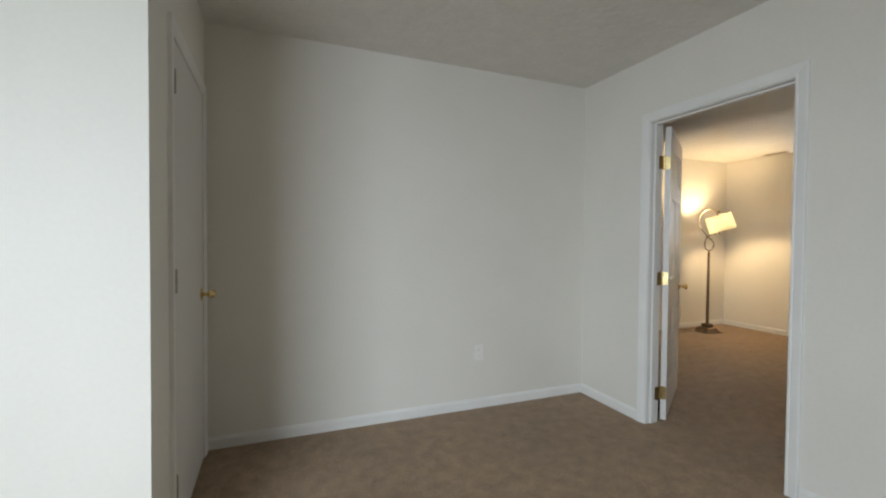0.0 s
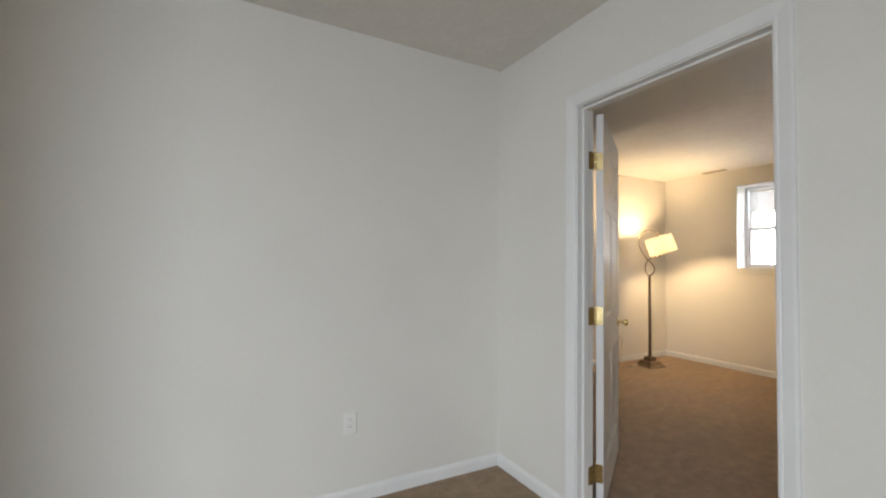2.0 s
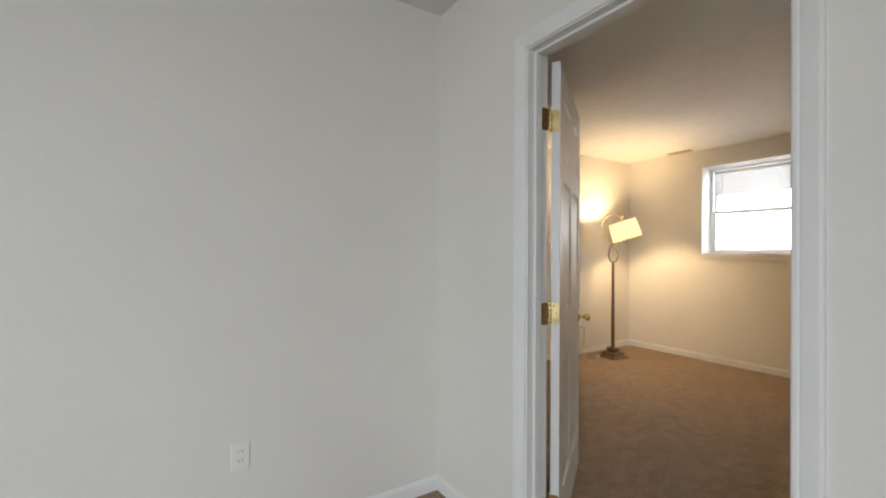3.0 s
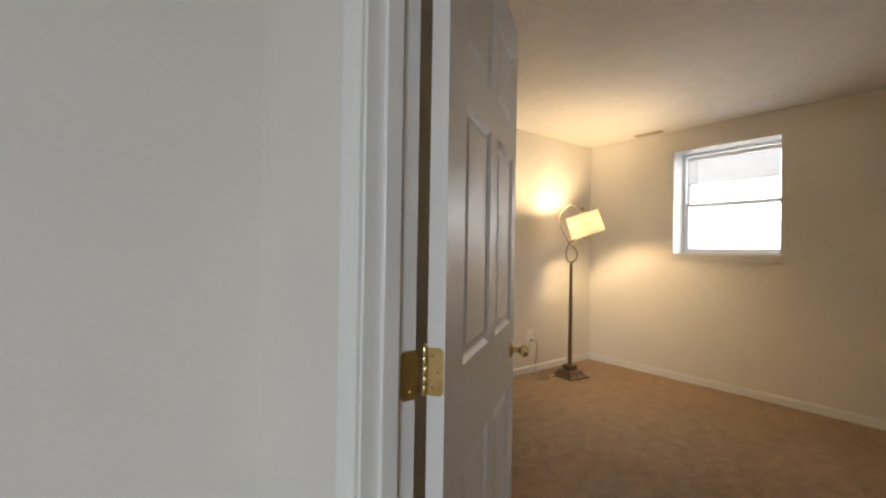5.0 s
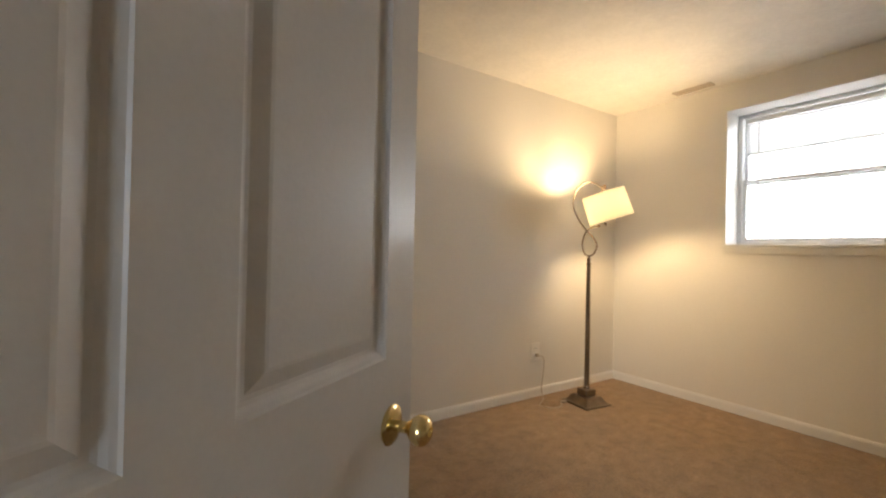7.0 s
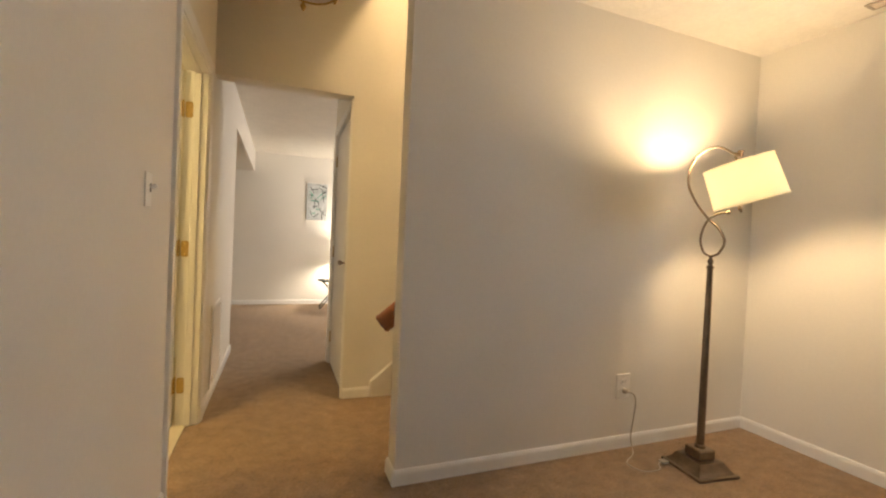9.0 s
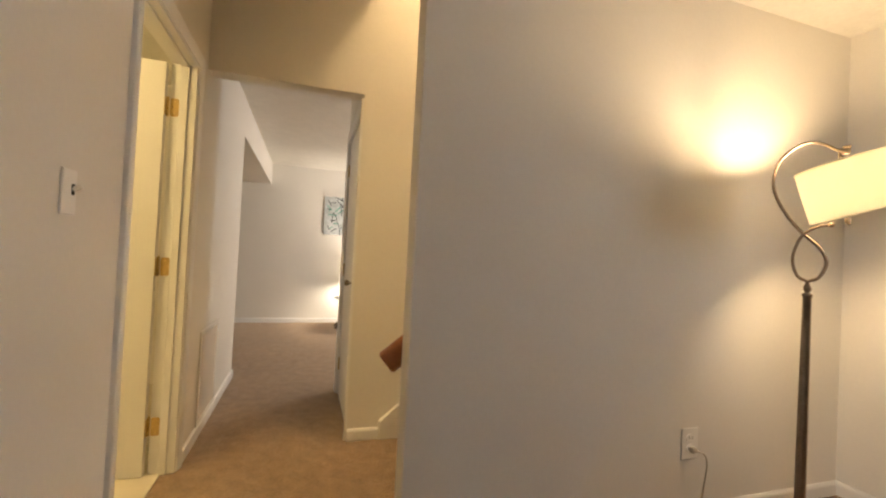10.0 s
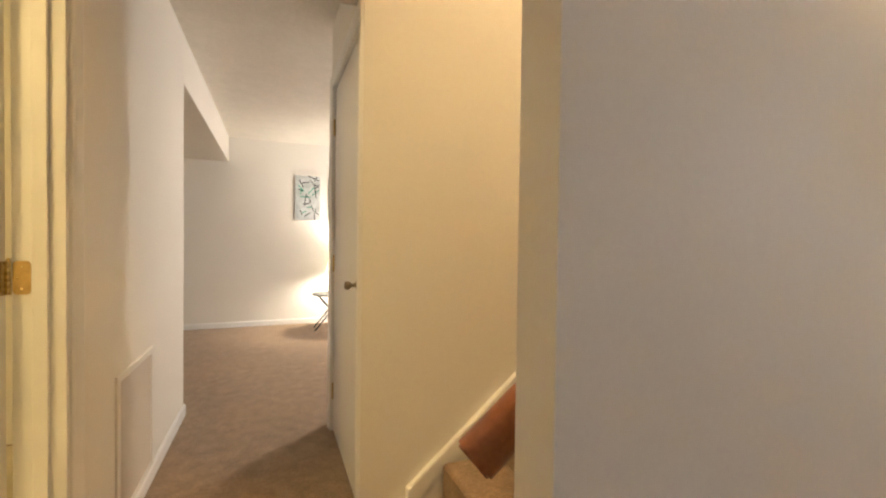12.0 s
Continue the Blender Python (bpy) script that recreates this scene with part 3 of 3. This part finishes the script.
# ---- floor lamp ----
def floor_lamp():
    lampo = thing("floor_lamp", "bronze floor lamp with looped stem and tilted cream shade, lit", "floor lamp", pose(5.527, 3.975, 0))
    R = pose(0, 0, 0, 0, 0, -6.5)

    def sq(bm):
        bm.transform(R)
        return bm
    base = part("base", sq(boxes(((-0.128, -0.128, 0.001), (0.128, 0.128, 0.014)), bevel=0.003)), BRONZE, lampo)
    bm = bmesh.new()
    lo = [bm.verts.new((sx * 0.112, sy * 0.112, 0.0145)) for sx, sy in ((-1, -1), (1, -1), (1, 1), (-1, 1))]
    mid = [bm.verts.new((sx * 0.096, sy * 0.096, 0.030)) for sx, sy in ((-1, -1), (1, -1), (1, 1), (-1, 1))]
    hi = [bm.verts.new((sx * 0.076, sy * 0.076, 0.064)) for sx, sy in ((-1, -1), (1, -1), (1, 1), (-1, 1))]
    for a, c in ((lo, mid), (mid, hi)):
        for k in range(4):
            bm.faces.new((a[k], a[(k + 1) % 4], c[(k + 1) % 4], c[k]))
    bm.faces.new(hi)
    bm.faces.new(lo[::-1])
    bmesh.ops.bevel(bm, geom=bm.edges[:], offset=0.003, segments=2, affect="EDGES")
    part("base_step", sq(bm), BRONZE, base)
    part("base_block", sq(boxes(((-0.050, -0.050, 0.0645), (0.050, 0.050, 0.114)), bevel=0.005)), BRONZE, base)
    bm = bmesh.new()
    S, rings = 40, []
    for r, z, f in ((0.026, 0.1142, 0.0), (0.026, 0.126, 0.0), (0.0195, 0.132, 0.07), (0.0185, 0.5, 0.07), (0.0165, 0.8, 0.07), (0.0145, 1.055, 0.07), (0.0165, 1.06, 0.0), (0.0175, 1.064, 0), (0.0175, 1.074, 0), (0.010, 1.078, 0), (0.010, 1.084, 0), (0.014, 1.09, 0), (0.014, 1.104, 0), (0.009, 1.112, 0), (0.006, 1.125, 0)):
        rings.append([bm.verts.new((r * (1 - f * (0.5 - 0.5 * math.cos(10 * math.pi * 2 * k / S))) * math.cos(2 * math.pi * k / S), r * (1 - f * (0.5 - 0.5 * math.cos(10 * math.pi * 2 * k / S))) * math.sin(2 * math.pi * k / S), z)) for k in range(S)])
    for a, c in zip(rings, rings[1:]):
        for k in range(S):
            bm.faces.new((a[k], a[(k + 1) % S], c[(k + 1) % S], c[k]))
    bm.faces.new(rings[0][::-1])
    bm.faces.new(rings[-1])
    part("pole", bm, BRONZE, lampo, "fluted bronze pole", True)
    u = Vector((0.61, -0.79, 0))
    n = Vector((0.79, 0.61, 0))

    def P(a, z, d=0.0):
        return u * a + n * d + Vector((0, 0, z))
    c1 = [P(0.0, 1.124), P(0.035, 1.145), P(0.056, 1.205), P(0.03, 1.268, 0.004), P(-0.02, 1.322, 0.008), P(-0.075, 1.40, 0.006), P(-0.116, 1.49), P(-0.121, 1.565), P(-0.098, 1.635), P(-0.05, 1.683), P(0.0, 1.697), P(0.04, 1.682), P(0.072, 1.66), P(0.1, 1.648)]
    c2 = [P(0.0, 1.124), P(-0.033, 1.145), P(-0.05, 1.205), P(-0.042, 1.265, -0.004), P(-0.02, 1.315, -0.009), P(0.010, 1.340, -0.006), P(0.035, 1.352), P(0.06, 1.355)]
    part("upper_arm", tube(bmesh.new(), spline(c1), lambda t: 0.0068 - 0.0014 * t if t < 0.92 else 0.0055 + (t - 0.92) * 0.09, 12), BRONZE, lampo, "", True)
    part("lower_arm", tube(bmesh.new(), spline(c2), 0.0058, 12), BRONZE, lampo, "", True)
    for (a, z), prof in (((0.066, 1.357), [(0, -0.012), (0.007, -0.010), (0.0115, -0.003), (0.0115, 0.003), (0.007, 0.010), (0, 0.012)]), ((0.104, 1.65), [(0, -0.014), (0.009, -0.012), (0.013, -0.002), (0.0105, 0.008), (0.015, 0.017), (0.014, 0.021), (0, 0.021)])):
        part("finial", lathe(bmesh.new(), prof, 16, Matrix.Translation(P(a, z))), BRONZE, lampo, "", True)
    # shade, tilted in the plane of the arms
    tilt = radians(18)
    ax = (u * -math.sin(tilt) + Vector((0, 0, 1)) * math.cos(tilt) - n * math.sin(radians(3.5))).normalized()
    ex = (u * math.cos(tilt) + Vector((0, 0, 1)) * math.sin(tilt)).normalized()
    ex = (ex - ax * ex.dot(ax)).normalized()
    ey = ax.cross(ex)
    c = P(0.125, 1.507)
    m = Matrix((ex, ey, ax)).transposed().to_4x4()
    m.translation = c
    h, rt, rb = 0.105, 0.155, 0.163
    bm = bmesh.new()
    S = 48
    prof = [(rb, -h), (rt, h), (rt - 0.002, h), (rb - 0.002, -h)]
    rings = [[bm.verts.new(m @ Vector((r * math.cos(2 * math.pi * k / S), r * math.sin(2 * math.pi * k / S), z))) for k in range(S)] for r, z in prof]
    for i in range(4):
        a, b = rings[i], rings[(i + 1) % 4]
        for k in range(S):
            bm.faces.new((a[k], a[(k + 1) % S], b[(k + 1) % S], b[k]))
    shade = part("shade", bm, SHADE, lampo, "cream linen drum shade glowing", True)
    for z, r in ((h, rt), (-h, rb)):
        bm = bmesh.new()
        tube(bm, [m @ Vector(((r + 0.0012) * math.cos(2 * math.pi * k / 48), (r + 0.0012) * math.sin(2 * math.pi * k / 48), z)) for k in range(49)], 0.0025, 6)
        part("shade_trim", bm, SHADE, shade, "", True)
    # spider, sockets and finials
    bm = bmesh.new()
    for k in range(3):
        a = 2 * math.pi * k / 3 + 0.4
        tube(bm, [m @ Vector((0, 0, h - 0.012)), m @ Vector(((rt - 0.002) * math.cos(a), (rt - 0.002) * math.sin(a), h - 0.004))], 0.0018, 6)
    part("spider", bm, BRONZE, shade)
    for z0, sgn in ((h - 0.01, 1), (-h - 0.005, -1)):
        mm = m @ Matrix.Translation((0 if sgn > 0 else -0.05, 0, z0)) @ (Matrix() if sgn > 0 else pose(0, 0, 0, 180))
        mm = mm @ Matrix.Diagonal((0.72, 0.72, 0.72 if sgn > 0 else 0.5, 1))
        part("finial", lathe(bmesh.new(), [(0, -0.01), (0.006, -0.01), (0.006, 0.008), (0.013, 0.012), (0.015, 0.024), (0.012, 0.04), (0.006, 0.046), (0.009, 0.054), (0.006, 0.064), (0, 0.066)], 16, mm), BRONZE, lampo, "", True)
    part("socket", lathe(bmesh.new(), [(0, -0.1), (0.006, -0.1), (0.006, -0.06), (0.016, -0.055), (0.016, -0.02), (0.006, -0.016), (0, -0.016)], 14, m), BRONZE, shade, "", True)
    return lampo


floor_lamp()


# ---- outlets, switch, vents ----
def outlet(m, label, group):
    """Duplex outlet; the plate lies in the xz plane and faces -y."""
    o = thing("wall_outlet", label, "wall outlet", m, group)
    part("cover_plate", boxes(((-0.035, -0.006, -0.0575), (0.035, 0.0, 0.0575)), bevel=0.003), PLASTIC, o)
    for z in (0.0195, -0.0195):
        f = part("receptacle", lathe(bmesh.new(), [(0, 0), (0.0168, 0), (0.0165, 0.0022), (0, 0.0022)], 20, Matrix.Translation((0, -0.006, z)) @ pose(0, 0, 0, 90)), PLASTIC, o)
        # thin black blocks give the shade of the blade holes; none are cut
        part("slot_shade", boxes(((-0.0075, -0.0088, z - 0.001), (-0.0055, -0.008, z + 0.008))), DARK, f)
        part("slot_shade", boxes(((0.0055, -0.0088, z - 0.001), (0.0075, -0.008, z + 0.0065))), DARK, f)
    part("screw", lathe(bmesh.new(), [(0, 0), (0.003, 0), (0.0026, 0.001), (0, 0.0012)], 10, Matrix.Translation((0, -0.006, 0)) @ pose(0, 0, 0, 90)), PLASTIC, o)
    return o


outlet(pose(1.36, 2.715, 0.41), "ivory plastic duplex outlet on the plain wall", "outlets")
outlet(pose(5.278, 4.28, 0.357) @ Matrix.Diagonal((1.42, 1.2, 1.24, 1)), "ivory plastic duplex outlet with a lamp cord plugged in", "outlets")

cord = thing("lamp_cord", "thin beige electric cord hanging from the outlet", "cord", pose(5.278, 4.28, -0.025))
part("plug", boxes(((-0.012, -0.036, 0.348), (0.014, -0.0115, 0.372)), bevel=0.004), RUBBER, cord)
part("wire", tube(bmesh.new(), spline([(0.002, -0.034, 0.36), (0.03, -0.055, 0.352), (0.055, -0.05, 0.30), (0.06, -0.035, 0.2), (0.052, -0.03, 0.09), (0.05, -0.05, 0.035), (0.0, -0.10, 0.03), (-0.1, -0.16, 0.03), (-0.08, -0.25, 0.03), (0.02, -0.26, 0.03), (0.06, -0.22, 0.03), (0.10, -0.2, 0.036)], 10), 0.003, 8), RUBBER, cord, "", True)
part("foot_switch", boxes(((0.085, -0.225, 0.026), (0.13, -0.19, 0.04)), bevel=0.004), RUBBER, cord)

sw = thing("light_switch", "ivory plastic toggle light switch on the hall wall", "light switch", pose(3.0, 4.07, 1.265, 0, 0, 90))
part("cover_plate", boxes(((-0.036, -0.005, -0.058), (0.036, 0.0, 0.058)), bevel=0.0035), PLASTIC, sw)
bm = boxes(((-0.006, -0.022, -0.006), (0.006, 0.0, 0.006)), bevel=0.002)
bm.transform(Matrix.Translation((0.014, -0.006, 0.008)) @ pose(0, 0, 0, -28))
part("toggle", bm, PLASTIC, sw)
# dark patch paints the toggle's shade onto the cover plate
part("toggle_shade", boxes(((0.007, -0.0066, -0.006), (0.021, -0.0061, 0.022))), DARK, sw)

vent = thing("ceiling_vent", "small painted metal air vent in the ceiling", "air vent", pose(6.185, 3.548, H))
part("vent_frame", boxes(((-0.042, -0.14, -0.006), (-0.028, 0.14, 0.0)), ((0.028, -0.14, -0.006), (0.042, 0.14, 0.0)), ((-0.028, -0.14, -0.006), (0.028, -0.126, 0.0)), ((-0.028, 0.126, -0.006), (0.028, 0.14, 0.0)), ((-0.028, -0.007, -0.006), (0.028, 0.007, 0.0)), bevel=0.001), VENTM, vent)
# black sheet for the shade behind the louvres; the ceiling isn't cut
part("duct_shade", boxes(((-0.028, -0.126, -0.0012), (0.028, 0.126, -0.0002))), DARK, vent)
for k in range(3):
    for y in (-0.0665, 0.0665):
        bm = bmesh.new()
        box(bm, (-0.0035, -0.059, -0.0005), (0.0035, 0.059, 0.0005))
        bm.transform(Matrix.Translation((-0.016 + 0.016 * k, y, -0.0042)) @ pose(0, 0, 0, 0, 50, 0))
        part("louvre", bm, VENTM, vent)

grille = thing("return_air_grille", "cream painted metal return air grille low on the hall wall", "air grille", pose(3.0, 5.838, 0.352))
part("grille_frame", boxes(((0, -0.25, -0.28), (0.009, -0.215, 0.28)), ((0, 0.215, -0.28), (0.009, 0.25, 0.28)), ((0, -0.215, 0.25), (0.009, 0.215, 0.28)), ((0, -0.215, -0.28), (0.009, 0.215, -0.25)), bevel=0.002), WALL, grille)
part("grille_back", boxes(((0.0005, -0.215, -0.25), (0.0015, 0.215, 0.25))), VENTM, grille)
for k in range(39):
    bm = bmesh.new()
    box(bm, (-0.006, -0.214, -0.0007), (0.006, 0.214, 0.0007))
    bm.transform(Matrix.Translation((0.0055, 0, -0.244 + 0.0128 * k)) @ pose(0, 0, 0, 0, 50, 0))
    part("louvre", bm, GRILLE, grille)

# hall ceiling light
hl = thing("hall_ceiling_light", "small brass ceiling light, unlit, with hanging finials", "ceiling light", pose(3.53, 4.96, 2.82))
part("canopy", lathe(bmesh.new(), [(0, 0), (0.075, 0), (0.072, -0.012), (0.05, -0.024), (0.014, -0.03), (0.012, -0.2), (0.03, -0.21), (0.03, -0.225), (0, -0.225)], 28), BRASSD, hl, "", True)
ring = part("ring", tube(bmesh.new(), [(0.13 * math.cos(2 * math.pi * k / 40), 0.13 * math.sin(2 * math.pi * k / 40), -0.3) for k in range(41)], 0.006, 8), BRASSD, hl, "", True)
part("glass_bowl", lathe(bmesh.new(), [(0.026, -0.222), (0.07, -0.225), (0.11, -0.25), (0.128, -0.294), (0.122, -0.294), (0.105, -0.255), (0.068, -0.232), (0.026, -0.229)], 32), VINYL, hl, "frosted glass bowl", True)
for a in (107, 227, 347):
    part("finial", lathe(bmesh.new(), [(0, 0), (0.009, -0.004), (0.009, -0.012), (0.016, -0.02), (0.017, -0.032), (0.01, -0.044), (0.004, -0.054), (0, -0.056)], 14, Matrix.Translation((0.13 * math.cos(radians(a)), 0.13 * math.sin(radians(a)), -0.303))), BRASSD, ring, "", True)

# ---- stairs ----
RISE, RUN, X0 = 0.198, 0.24, 4.225
stairs = thing("staircase", "carpeted staircase climbing beside the hall", "staircase", pose(0, 0, 0))
for k in range(11):
    part("step", boxes(((X0 + RUN * k - 0.02, 4.43, RISE * k), (X0 + RUN * (k + 1) + 0.02, 5.385, RISE * (k + 1) - 0.0008 * (k % 2))), bevel=0.012), CARPET, stairs)
for nm, y0, y1 in (("skirt_board", 5.386, 5.4105), ("skirt_board", 4.394, 4.425)):
    bm = bmesh.new()
    prof = [(4.052, 0.001), (4.052, 0.115), (4.052 + 2.7, 0.115 + 2.7 * RISE / RUN), (4.052 + 2.7, -0.13 + 2.7 * RISE / RUN), (4.24, 0.001)]
    a = [bm.verts.new((x, y0, z)) for x, z in prof]
    b = [bm.verts.new((x, y1, z)) for x, z in prof]
    for k in range(5):
        bm.faces.new((a[k], a[(k + 1) % 5], b[(k + 1) % 5], b[k]))
    bm.faces.new(a[::-1])
    bm.faces.new(b)
    bmesh.ops.bevel(bm, geom=bm.edges[:], offset=0.003, segments=1, affect="EDGES")
    part(nm, bm, TRIM, stairs)

bm = bmesh.new()
S2 = RISE / RUN
prof = [(4.053, 0.03), (4.053, 0.1155), (4.053 + 2.7, 0.1155 + 2.7 * S2), (4.053 + 2.7, 0.03 + 2.7 * S2)]
a = [bm.verts.new((x, 5.376, z)) for x, z in prof]
c = [bm.verts.new((x, 5.3862, z)) for x, z in prof]
for k in range(4):
    bm.faces.new((a[k], a[(k + 1) % 4], c[(k + 1) % 4], c[k]))
bm.faces.new(a[::-1])
bm.faces.new(c)
bmesh.ops.bevel(bm, geom=bm.edges[:], offset=0.003, segments=2, affect="EDGES")
part("skirt_moulding", bm, TRIM, stairs)

rail = thing("handrail", "stained oak stair handrail on the wall", "handrail", pose(3.888, 4.47, 0.72, 0, -38.5, 0))
bm = bmesh.new()
prof = [(0.031 * math.copysign(abs(math.cos(q)) ** 0.75, math.cos(q)), -0.013 + 0.049 * math.copysign(abs(math.sin(q)) ** 0.75, math.sin(q))) for q in [2 * math.pi * k / 24 for k in range(24)]]
a = [bm.verts.new((0, y, z)) for y, z in prof]
b = [bm.verts.new((3.0, y, z)) for y, z in prof]
for k in range(len(prof)):
    bm.faces.new((a[k], a[(k + 1) % len(prof)], b[(k + 1) % len(prof)], b[k]))
bm.faces.new(a[::-1])
bm.faces.new(b)
bmesh.ops.bevel(bm, geom=[e for f in bm.faces if len(f.verts) > 4 for e in f.edges], offset=0.006, segments=2, affect="EDGES")
part("rail", bm, OAK, rail, "", True)
part("bracket", tube(bmesh.new(), [(0.35, 0.0, -0.03), (0.35, 0.0, -0.06), (0.35, -0.074, -0.075)], 0.006, 8), BRASSD, rail)

# ---- living room beyond the hall ----
def side_table(m):
    t = thing("side_table", "small dark folding table with crossed legs", "table", m)
    part("tabletop", lathe(bmesh.new(), [(0, 0.44), (0.23, 0.44), (0.235, 0.447), (0.23, 0.455), (0, 0.455)], 32), BLACKM, t)
    for sx, sy in ((-1, -1), (1, -1), (-1, 1), (1, 1)):
        part("leg", tube(bmesh.new(), [(sx * 0.2, sy * 0.1, 0.002), (-sx * 0.16, sy * 0.1, 0.44)], 0.011, 8), BLACKM, t)
    return t


side_table(pose(4.22, 9.30, 0))
tl = thing("table_lamp", "white ceramic table lamp with a cream shade, lit", "table lamp", pose(4.30, 9.42, 0.456) @ Matrix.Scale(0.75, 4))
part("lamp_body", lathe(bmesh.new(), [(0, 0), (0.07, 0), (0.08, 0.03), (0.09, 0.1), (0.06, 0.2), (0.02, 0.26), (0.012, 0.3), (0.012, 0.38), (0, 0.38)], 24), VINYL, tl, "", True)
bm = bmesh.new()
S = 36
rings = [[bm.verts.new((r * math.cos(2 * math.pi * k / S), r * math.sin(2 * math.pi * k / S), z)) for k in range(S)] for r, z in ((0.17, 0.36), (0.12, 0.6), (0.118, 0.6), (0.168, 0.36))]
for i in range(4):
    for k in range(S):
        bm.faces.new((rings[i][k], rings[i][(k + 1) % S], rings[(i + 1) % 4][(k + 1) % S], rings[(i + 1) % 4][k]))
part("shade", bm, SHADE, tl, "", True)


def wall_art(x, label):
    art = thing("canvas_picture", label, "picture", pose(x, YF - 0.03, 1.70), "canvas pictures")
    part("canvas", boxes(((-0.162, 0.0, -0.30), (0.162, 0.03, 0.30)), bevel=0.003), CANVAS, art)
    rnd = random.Random(int(x * 100))
    for k in range(26):
        cx, cz = rnd.uniform(-0.10, 0.14), rnd.uniform(-0.27, 0.27)
        a, l = rnd.uniform(0, math.pi), rnd.uniform(0.025, 0.085)
        bm = bmesh.new()
        box(bm, (-l, -0.0025, -0.006), (l, -0.0004 - 0.00006 * k, 0.006))
        bm.transform(Matrix.Translation((max(-0.14 + l, min(0.155 - l, cx)), 0, cz)) @ pose(0, 0, 0, 0, math.degrees(a), 0))
        part("brush_stroke", bm, INK if k % 4 else TEAL, art)
    return art


wall_art(3.96, "tall canvas with abstract black and teal strokes")
wall_art(4.397, "second tall canvas with abstract black and teal strokes")

stop = thing("door_stop", "small brass door stop low on the closet door", "door stop", pose(-0.42, 1.955, 0.115))
part("stop_rod", tube(bmesh.new(), [(0.004, 0, 0), (0.045, 0, 0)], 0.004, 8), BRASSD, stop)
part("rubber_tip", lathe(bmesh.new(), [(0, 0), (0.007, 0), (0.0075, 0.008), (0.005, 0.012), (0, 0.012)], 12, Matrix.Translation((0.044, 0, 0)) @ pose(0, 0, 0, 0, 90, 0)), DARK, stop)
